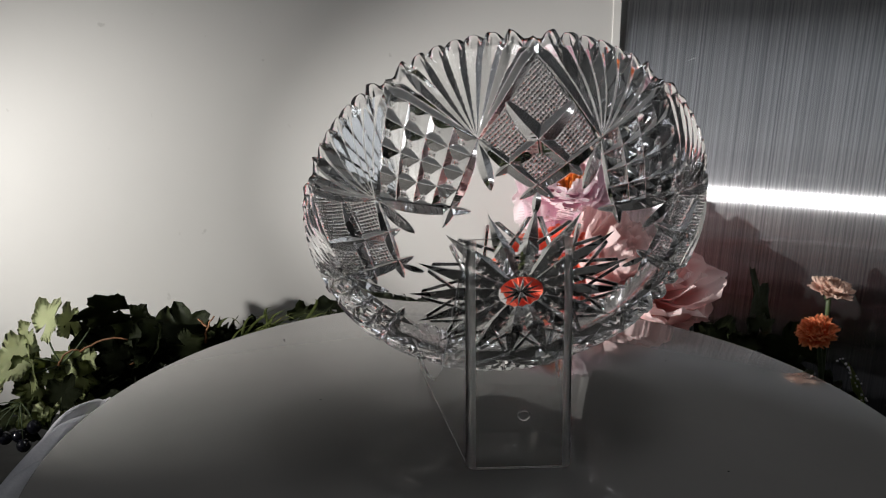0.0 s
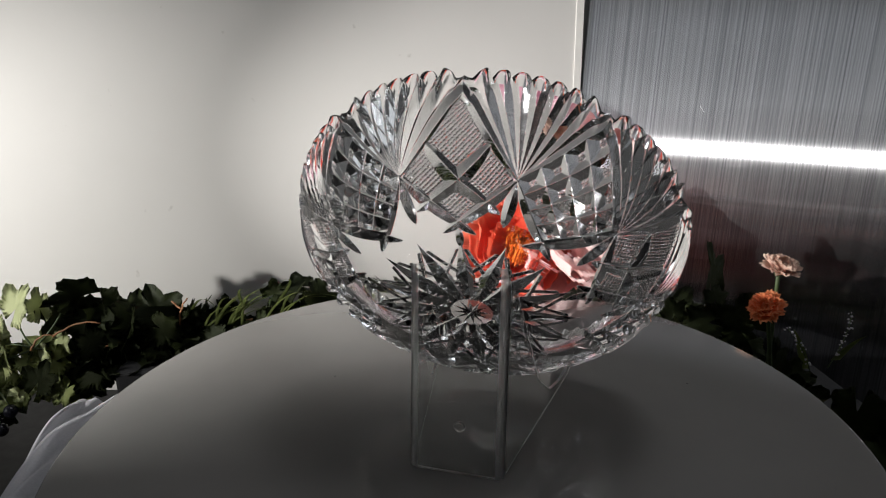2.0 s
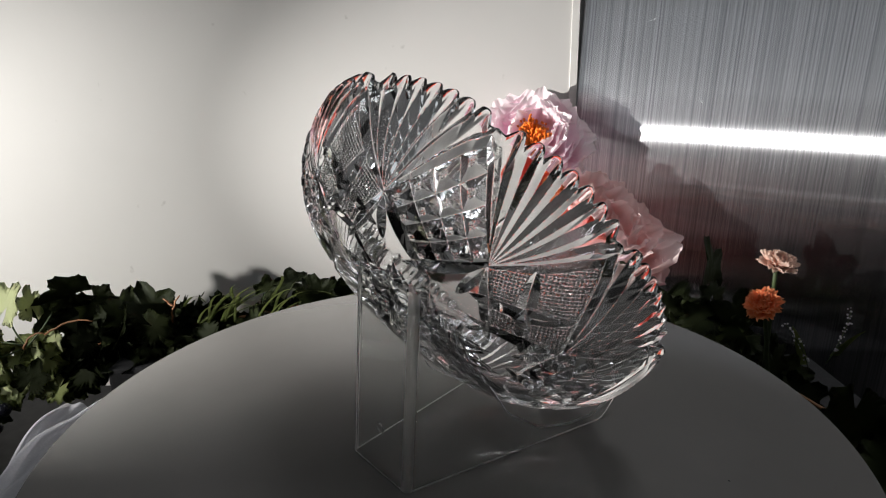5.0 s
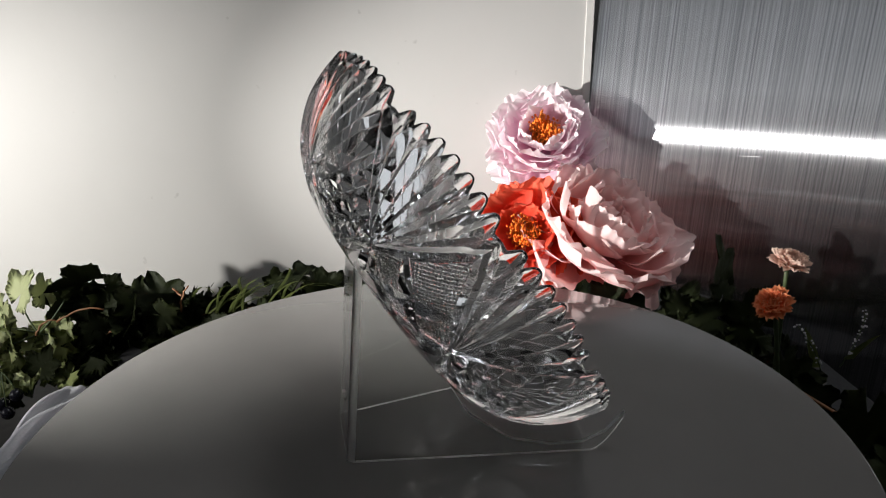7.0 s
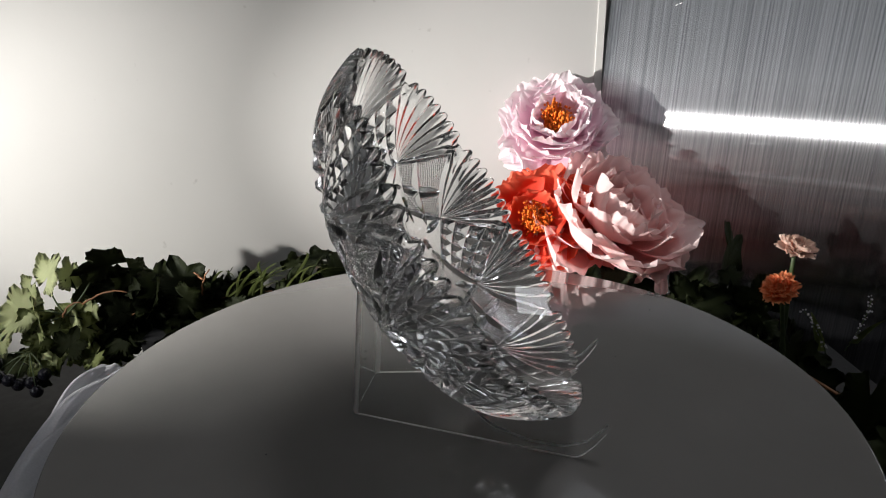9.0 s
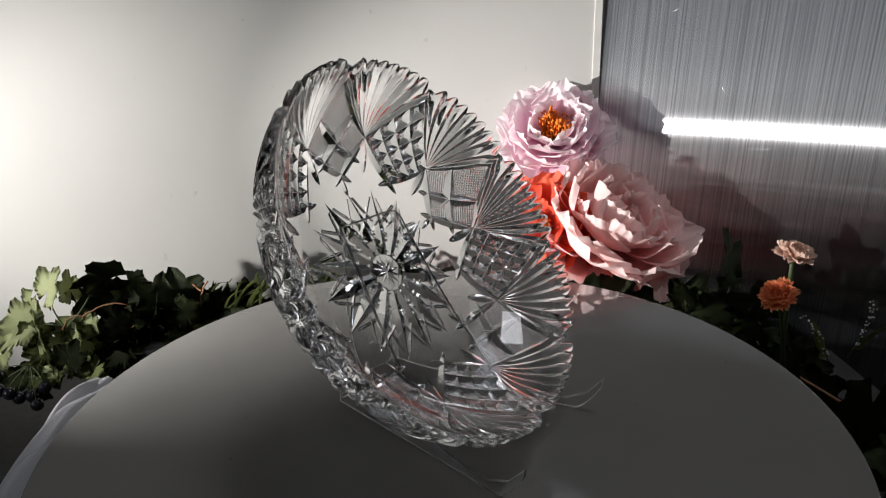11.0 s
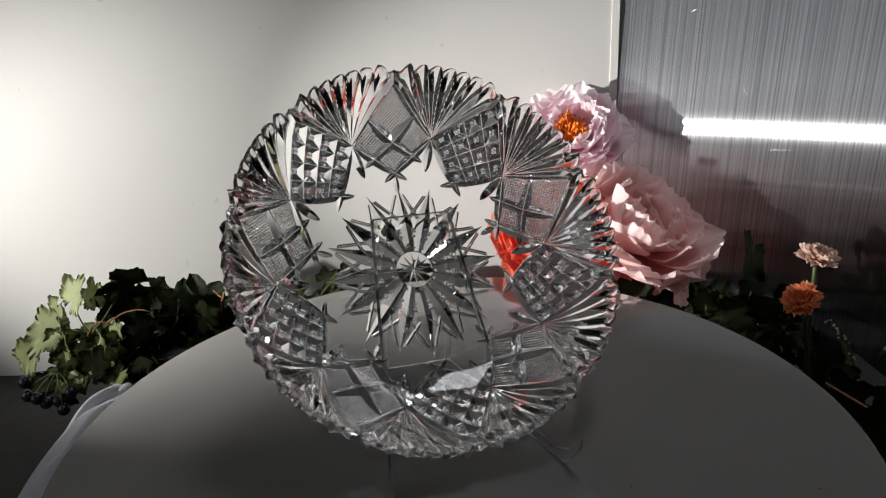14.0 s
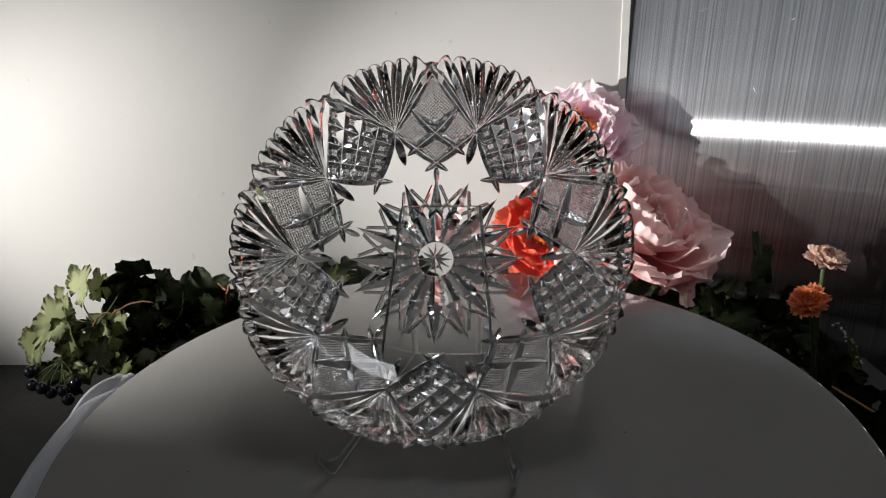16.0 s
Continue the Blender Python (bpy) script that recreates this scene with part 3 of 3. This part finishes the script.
PEONY = [(5, 0.50, 0.34, 1.5, 18, 0.03, 0.05), (6, 0.68, 0.42, 1.5, 32, 0.02, 0.05), (7, 0.84, 0.50, 1.4, 48, 0.01, 0.05), (8, 0.96, 0.54, 1.3, 66, 0.0, 0.05), (8, 1.04, 0.54, 1.1, 86, -0.02, 0.05), (7, 1.02, 0.50, 0.7, 108, -0.04, 0.05)]
OPEN = [(6, 0.72, 0.46, 1.3, 46, 0.02, 0.045), (7, 0.90, 0.52, 1.3, 60, 0.01, 0.05), (8, 1.00, 0.54, 1.1, 78, 0.0, 0.05), (7, 1.02, 0.50, 0.8, 98, -0.03, 0.05)]
BOWLED = [(6, 0.66, 0.42, 1.5, 40, 0.02, 0.045), (7, 0.82, 0.48, 1.4, 54, 0.01, 0.05), (8, 0.94, 0.52, 1.3, 70, 0.0, 0.05), (8, 1.00, 0.52, 1.1, 90, -0.02, 0.05), (7, 0.98, 0.48, 0.7, 112, -0.04, 0.05)]
flower("peony", "large white-pink silk peony with an orange centre", "flower", (0.1526, 0.585, 0.0865), (-0.12, -0.74, 0.66), BOWLED, white_pink, 3, 0.094, 190, 0.0215, (0.19, 0.56, -0.20))
flower("peony", "open coral red silk peony with an orange centre", "flower", (0.116, 0.480, -0.030), (-0.20, -0.80, 0.50), OPEN, coral, 8, 0.0855, 190, 0.020, (0.15, 0.51, -0.20))
flower("peony", "large ruffled pale pink silk peony, full and drooping", "flower", (0.213, 0.488, -0.042), (0.34, -0.40, 0.85), PEONY, pale_pink, 14, 0.130, 30, 0.016, (0.23, 0.52, -0.20), 40)

CARN = [(7, 0.60, 0.26, 0.6, 10, 0.02, 0.09), (9, 0.80, 0.32, 0.4, 28, 0.0, 0.09), (10, 0.95, 0.36, 0.2, 48, 0.0, 0.09), (10, 1.0, 0.36, 0.1, 68, -0.02, 0.09)]
flower("carnation", "small ruffled orange silk carnation on a thin stem", "flower", (0.329, 0.232, -0.030), (-0.55, -0.45, 0.68), CARN, orange, 21, 0.0195, stalk=(0.375, 0.27, -0.20))
flower("carnation", "small ruffled peach silk carnation on a thin stem", "flower", (0.344, 0.247, 0.006), (0.1, -0.35, 0.9), CARN, peach, 25, 0.020, stalk=(0.372, 0.285, -0.20))


def ivy_mesh(mat, seed):
    """A lobed, toothed ivy leaf, 1 long along +y, folded a little along its midrib."""
    rg = random.Random(seed)
    bm = bmesh.new()
    n = 48
    lobes = [(0, 1.0, 0.66), (58, 0.90, 0.64), (-58, 0.90, 0.64), (118, 0.74, 0.68), (-118, 0.74, 0.68)]
    rim, mid = [], []
    for i in range(n):
        a = -165 + 330 * i / (n - 1)
        r = 0.61
        for c, h, w in lobes:
            r = max(r, h * math.exp(-((a - c) / (w * 62)) ** 2))
        r *= 1 + (0.032 if i % 2 else -0.032) + rg.uniform(-0.03, 0.03)
        x, y = 0.62 * r * math.sin(radians(a)), 0.62 * r * math.cos(radians(a))
        z = 0.16 * abs(x) - 0.22 * y * y + 0.035 * math.sin(5 * x + 7 * y + seed)
        rim.append(bm.verts.new((x, y, z)))
        x, y = x * 0.5, y * 0.5
        mid.append(bm.verts.new((x, y, 0.10 * abs(x) - 0.2 * y * y + 0.01 * math.sin(9 * x + seed))))
    c = bm.verts.new((0, 0, 0))
    for i in range(n - 1):
        bm.faces.new((mid[i], mid[i + 1], rim[i + 1], rim[i]))
        bm.faces.new((c, mid[i + 1], mid[i]))
    bmesh.ops.solidify(bm, geom=bm.faces[:], thickness=0.012)
    me = bpy.data.meshes.new("leaf")
    bm.to_mesh(me)
    bm.free()
    me.materials.append(mat)
    me.shade_smooth()
    return me


IVY_SHADE = [ivy_mesh(ivy_shade, k) for k in range(5)]
IVY_LIT = [ivy_mesh(ivy_lit, k + 10) for k in range(4)]
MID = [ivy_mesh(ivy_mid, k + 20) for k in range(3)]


def leaf_at(parent, place, size, facing, spin, mesh):
    ob = new("leaf", mesh)
    ob.parent = parent
    ob.matrix_local = Matrix.Translation(place) @ Vector(facing).to_track_quat("Z", "Y").to_matrix().to_4x4() @ pose(0, 0, 0, 0, 0, spin) @ Matrix.Diagonal((size, size, size, 1))
    return ob


def garland(label, line, count, spread, seed, sizes):
    """Leaves and vines strewn along a line of points."""
    rg = random.Random(seed)
    g = tagged(new("ivy_garland"), label, "garland")
    pts = [Vector(p) for p in line]
    part("vine", tube(pts, 0.0022, 0.0018), vine_m, g, "brown twining vine")
    for i in range(count):
        u = (i + rg.random()) / count * (len(pts) - 1)
        k = min(int(u), len(pts) - 2)
        p = pts[k].lerp(pts[k + 1], u - k)
        q = p + Vector((rg.gauss(0, spread[0]), rg.gauss(0, spread[1]), rg.uniform(-1.5 * spread[2], 0.8 * spread[2])))
        f = Vector((rg.gauss(-0.15, 0.6), rg.gauss(-0.6, 0.5), rg.uniform(0.0, 1.0)))
        leaf_at(g, q, rg.uniform(*sizes), f, rg.uniform(0, 360), rg.choice(IVY_SHADE))
        if i % 3 == 0:
            part("leaf_stalk", tube(curve_points(p, q, (0, 0, 0.006), 5), 0.0008, 0.0006, 5), stem_m, g)
    return g


left = garland("ivy garland behind the turntable, torchlight and shade put into its leaf colours",
               [(-0.50, 0.46, -0.170), (-0.43, 0.46, -0.140), (-0.36, 0.47, -0.136), (-0.28, 0.475, -0.130), (-0.18, 0.48, -0.114), (-0.08, 0.48, -0.112), (0.03, 0.46, -0.13)],
               150, (0.012, 0.020, 0.030), 2, (0.038, 0.064))
# leaves at the garland's end, lit or shaded by colour: place, size, facing, spin, mesh
for p, s, f, sp, m in (((-0.569, 0.45, -0.093), 0.058, (-0.75, -0.55, 0.35), 330, IVY_LIT[0]), ((-0.540, 0.455, -0.096), 0.046, (-0.45, -0.85, 0.25), 20, IVY_LIT[1]),
                       ((-0.612, 0.445, -0.142), 0.074, (-0.25, -0.45, 0.85), 100, IVY_LIT[2]), ((-0.650, 0.44, -0.178), 0.056, (-0.45, -0.80, 0.35), 150, IVY_LIT[3]),
                       ((-0.597, 0.44, -0.165), 0.062, (-0.80, -0.55, 0.15), 10, IVY_LIT[0]), ((-0.549, 0.45, -0.157), 0.036, (-0.5, -0.7, 0.4), 200, IVY_LIT[1]),
                       ((-0.603, 0.44, -0.203), 0.040, (-0.3, -0.6, 0.7), 260, IVY_LIT[2]), ((-0.534, 0.445, -0.210), 0.032, (-0.4, -0.6, 0.6), 80, IVY_LIT[3]),
                       ((-0.515, 0.45, -0.141), 0.036, (-0.6, -0.7, 0.2), 170, IVY_LIT[0]), ((-0.574, 0.44, -0.211), 0.034, (-0.2, -0.5, 0.8), 30, IVY_LIT[1]),
                       ((-0.600, 0.455, -0.112), 0.044, (-0.85, -0.30, 0.1), 150, IVY_LIT[3]), ((-0.550, 0.44, -0.203), 0.030, (-0.5, -0.7, 0.3), 310, IVY_LIT[2]),
                       ((-0.486, 0.46, -0.071), 0.066, (0.25, -0.30, 0.92), 80, IVY_SHADE[0]), ((-0.460, 0.465, -0.086), 0.054, (0.45, -0.80, 0.35), 200, IVY_SHADE[1]),
                       ((-0.484, 0.47, -0.117), 0.064, (0.3, -0.9, 0.2), 20, IVY_SHADE[2]), ((-0.419, 0.46, -0.107), 0.060, (0.55, -0.80, 0.15), 340, IVY_SHADE[3]),
                       ((-0.385, 0.46, -0.100), 0.062, (0.45, -0.85, 0.15), 10, IVY_SHADE[4]), ((-0.435, 0.465, -0.149), 0.050, (0.2, -0.9, 0.2), 100, IVY_SHADE[0]),
                       ((-0.365, 0.46, -0.125), 0.058, (0.3, -0.9, 0.2), 190, IVY_SHADE[1]), ((-0.605, 0.45, -0.236), 0.056, (-0.1, -0.5, 0.85), 70, IVY_SHADE[2]),
                       ((-0.640, 0.45, -0.222), 0.052, (0.1, -0.6, 0.75), 120, IVY_SHADE[3]), ((-0.511, 0.46, -0.178), 0.052, (0.1, -0.9, 0.3), 230, IVY_SHADE[4]),
                       ((-0.520, 0.47, -0.105), 0.050, (0.6, -0.75, 0.1), 60, IVY_SHADE[2]), ((-0.555, 0.47, -0.180), 0.052, (0.2, -0.8, 0.5), 300, IVY_SHADE[1]),
                       ((-0.476, 0.46, -0.180), 0.052, (0.1, -0.9, 0.3), 30, IVY_SHADE[0]), ((-0.461, 0.465, -0.144), 0.060, (0.3, -0.9, 0.1), 140, IVY_SHADE[3])):
    lit = m in IVY_LIT
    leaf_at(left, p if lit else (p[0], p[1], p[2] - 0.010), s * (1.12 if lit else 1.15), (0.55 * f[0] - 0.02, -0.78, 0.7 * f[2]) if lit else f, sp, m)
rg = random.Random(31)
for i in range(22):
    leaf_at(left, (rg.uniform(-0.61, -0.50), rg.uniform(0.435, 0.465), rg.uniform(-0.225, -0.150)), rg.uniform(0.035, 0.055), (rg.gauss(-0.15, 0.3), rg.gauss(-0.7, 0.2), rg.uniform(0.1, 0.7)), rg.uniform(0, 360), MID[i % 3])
for a, b, sag in (((-0.521, 0.44, -0.130), (-0.455, 0.44, -0.113), (0, 0, 0.008)), ((-0.553, 0.44, -0.150), (-0.521, 0.44, -0.128), (-0.004, 0, 0.006)), ((-0.350, 0.44, -0.118), (-0.336, 0.44, -0.080), (-0.004, 0, 0)), ((-0.346, 0.44, -0.094), (-0.358, 0.44, -0.084), (0, 0, 0))):
    part("vine", tube(curve_points(a, b, sag, 9, 0.0015, 3), 0.0016, 0.0010, 6), vine_m, left, "bare reddish-brown tendril")
for a, b, sag in (((-0.553, 0.446, -0.150), (-0.570, 0.45, -0.105), (-0.003, 0, 0)), ((-0.553, 0.446, -0.150), (-0.600, 0.445, -0.143), (0, 0, 0.004)), ((-0.553, 0.446, -0.150), (-0.640, 0.44, -0.172), (0, 0, -0.004)), ((-0.553, 0.446, -0.150), (-0.500, 0.455, -0.080), (0.006, 0, 0)), ((-0.520, 0.45, -0.165), (-0.553, 0.446, -0.150), (0, 0, 0.003)), ((-0.560, 0.446, -0.190), (-0.520, 0.45, -0.165), (0, 0, -0.004)), ((-0.600, 0.445, -0.205), (-0.560, 0.446, -0.190), (0, 0, -0.006))):
    part("leaf_stalk", tube(curve_points(a, b, sag, 9), 0.0013, 0.0009, 6), stem_m, left)


def blade(a, b, sag, w):
    """A flat pointed grass blade."""
    bm = bmesh.new()
    pts = curve_points(a, b, sag, 10)
    prev = None
    for i, p in enumerate(pts):
        k = w * (1 - (i / 9) ** 2) + 0.0002
        row = [bm.verts.new(p + Vector((-k, 0, 0))), bm.verts.new(p + Vector((0, -0.0006, 0))), bm.verts.new(p + Vector((k, 0, 0)))]
        if prev:
            bm.faces.new((prev[0], prev[1], row[1], row[0]))
            bm.faces.new((prev[1], prev[2], row[2], row[1]))
        prev = row
    bmesh.ops.solidify(bm, geom=bm.faces[:], thickness=0.0004)
    return bm


tuft = tagged(new("grass_tuft"), "tuft of curling yellow-green grass blades in the garland", "plant")
rg = random.Random(11)
for i in range(26):
    x = rg.uniform(-0.32, -0.14)
    tipx, tipz = x + rg.uniform(0.03, 0.10), rg.uniform(-0.094, -0.068)
    part("blade", blade((x, 0.44, -0.12), (tipx, 0.43 + rg.uniform(-0.02, 0.02), tipz), (-0.005, 0, rg.uniform(0.004, 0.022)), rg.uniform(0.0012, 0.0024)), grass_m, tuft)
for a, b, sag in (((-0.215, 0.435, -0.085), (-0.205, 0.435, -0.055), (0.012, 0, 0.010)), ((-0.262, 0.435, -0.090), (-0.258, 0.435, -0.066), (-0.006, 0, 0.006)), ((-0.33, 0.435, -0.094), (-0.300, 0.435, -0.090), (0, 0, 0.012))):
    part("blade", blade(a, b, sag, 0.0022), grass_m, tuft, "pale curled blade")

# the shade on this right-hand ivy is in its near-black leaf colour
right = garland("ivy garland beside the turntable, shade put into its near-black leaves",
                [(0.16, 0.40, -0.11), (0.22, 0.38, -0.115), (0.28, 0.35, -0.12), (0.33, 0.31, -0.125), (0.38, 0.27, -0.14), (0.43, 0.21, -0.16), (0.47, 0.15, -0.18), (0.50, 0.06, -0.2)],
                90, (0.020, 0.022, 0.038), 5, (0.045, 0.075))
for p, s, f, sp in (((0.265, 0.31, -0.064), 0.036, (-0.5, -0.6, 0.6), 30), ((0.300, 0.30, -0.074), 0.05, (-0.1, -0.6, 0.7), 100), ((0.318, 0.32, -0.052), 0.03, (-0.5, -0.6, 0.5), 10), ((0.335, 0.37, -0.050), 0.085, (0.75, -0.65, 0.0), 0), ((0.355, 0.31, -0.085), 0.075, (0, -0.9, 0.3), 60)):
    leaf_at(right, p, s, f, sp, IVY_SHADE[1])
for a, b in (((0.425, 0.30, -0.135), (0.405, 0.30, -0.085)), ((0.46, 0.30, -0.125), (0.492, 0.30, -0.095))):
    part("blade", blade(a, b, (0, 0, 0.004), 0.0055), grass_m, right, "small green strap leaf")


def sprig(a, b, seed):
    s = tagged(new("sprig"), "tiny pale dried flower sprig among dark leaves", "plant", "pale sprigs")
    rg = random.Random(seed)
    pts = curve_points(a, b, (0.004, 0, 0), 9)
    part("stem", tube(pts, 0.0007, 0.0004, 5), stem_m, s)
    for i in range(26):
        p = pts[rg.randrange(2, 9)] + Vector([rg.uniform(-0.0035, 0.0035) for _ in range(3)])
        bm = bmesh.new()
        bmesh.ops.create_icosphere(bm, subdivisions=1, radius=rg.uniform(0.0007, 0.0015), matrix=Matrix.Translation(p))
        part("floret", bm, sprig_m, s)


sprig((0.452, 0.30, -0.135), (0.470, 0.30, -0.068), 1)
sprig((0.425, 0.29, -0.135), (0.385, 0.28, -0.075), 2)

berries = tagged(new("berry_cluster"), "cluster of glossy black berries hanging below the ivy", "berries")
rg = random.Random(9)
for x, y, z in ((-0.650, 0.42, -0.212), (-0.651, 0.42, -0.234), (-0.634, 0.415, -0.236), (-0.626, 0.42, -0.246), (-0.584, 0.42, -0.229), (-0.606, 0.42, -0.243), (-0.598, 0.415, -0.254)):
    bm = bmesh.new()
    bmesh.ops.create_uvsphere(bm, u_segments=16, v_segments=10, radius=0.0088, matrix=Matrix.Translation((x, y, z)) @ Matrix.Diagonal((1, 1, 1.08, 1)))
    part("berry", bm, berry_m, berries)
    part("berry_stalk", tube(curve_points((x, y, z + 0.009), (-0.605, 0.43, -0.200), (0, 0, 0.004), 6), 0.0007, 0.0007, 5), stem_m, berries)


# ---- risers and cloth ----
def riser(name, lo, hi, label):
    return tagged(mesh_object(name, block(lo, hi, 0.006), dark_cloth, False), label, "riser")


riser("riser", (-0.44, 0.42, -0.3295), (0.06, 0.52, -0.175), "low black cloth-covered box under the ivy garland")
riser("riser", (0.10, 0.44, -0.3295), (0.32, 0.58, -0.175), "low black cloth-covered box under the peonies")
riser("riser", (0.25, 0.27, -0.3295), (0.50, 0.41, -0.178), "low black cloth-covered box under the carnations")


def drape():
    """Tulle that hangs beside the turntable: strips of soft folds running along its rim."""
    bm = bmesh.new()
    nu, nv = 40, 26
    grid = []
    for i in range(nu):
        u = i / (nu - 1)
        ang = radians(159 + 54 * u)
        row = []
        for j in range(nv):
            v = j / (nv - 1)
            r = RD - 0.014 + (0.100 - 0.045 * u) * v + 0.005 * math.sin(9 * u + 2) * v
            z = -0.014 - 0.032 * v - 0.03 * max(0, v - 0.75) - 0.008 * u * v + 0.008 * math.sin(8 * v + 6 * u) * v + 0.005 * math.sin(23 * v - 9 * u) * v + 0.003 * math.sin(33 * v + 4 * u) * v + 0.010 * v * noise.noise((4 * u, 5 * v, 0.3))
            row.append(bm.verts.new((r * math.cos(ang), r * math.sin(ang), z)))
        grid.append(row)
    for i in range(nu - 1):
        for j in range(nv - 1):
            bm.faces.new((grid[i][j], grid[i + 1][j], grid[i + 1][j + 1], grid[i][j + 1]))
    bmesh.ops.solidify(bm, geom=bm.faces[:], thickness=0.0004)
    return bm


tagged(mesh_object("tulle", drape(), tulle_m), "sheer white tulle draped in soft folds beside the turntable", "cloth")


def motions():
    for ob, m in ((turntable, Matrix()), (bowl, BOWL), (easel, pose(0, 0, 0, 0, 0, ETURN))):
        walk(ob, [(t, pose(0, 0, 0, 0, 0, -a) @ m) for t, a in TURN])


motions()
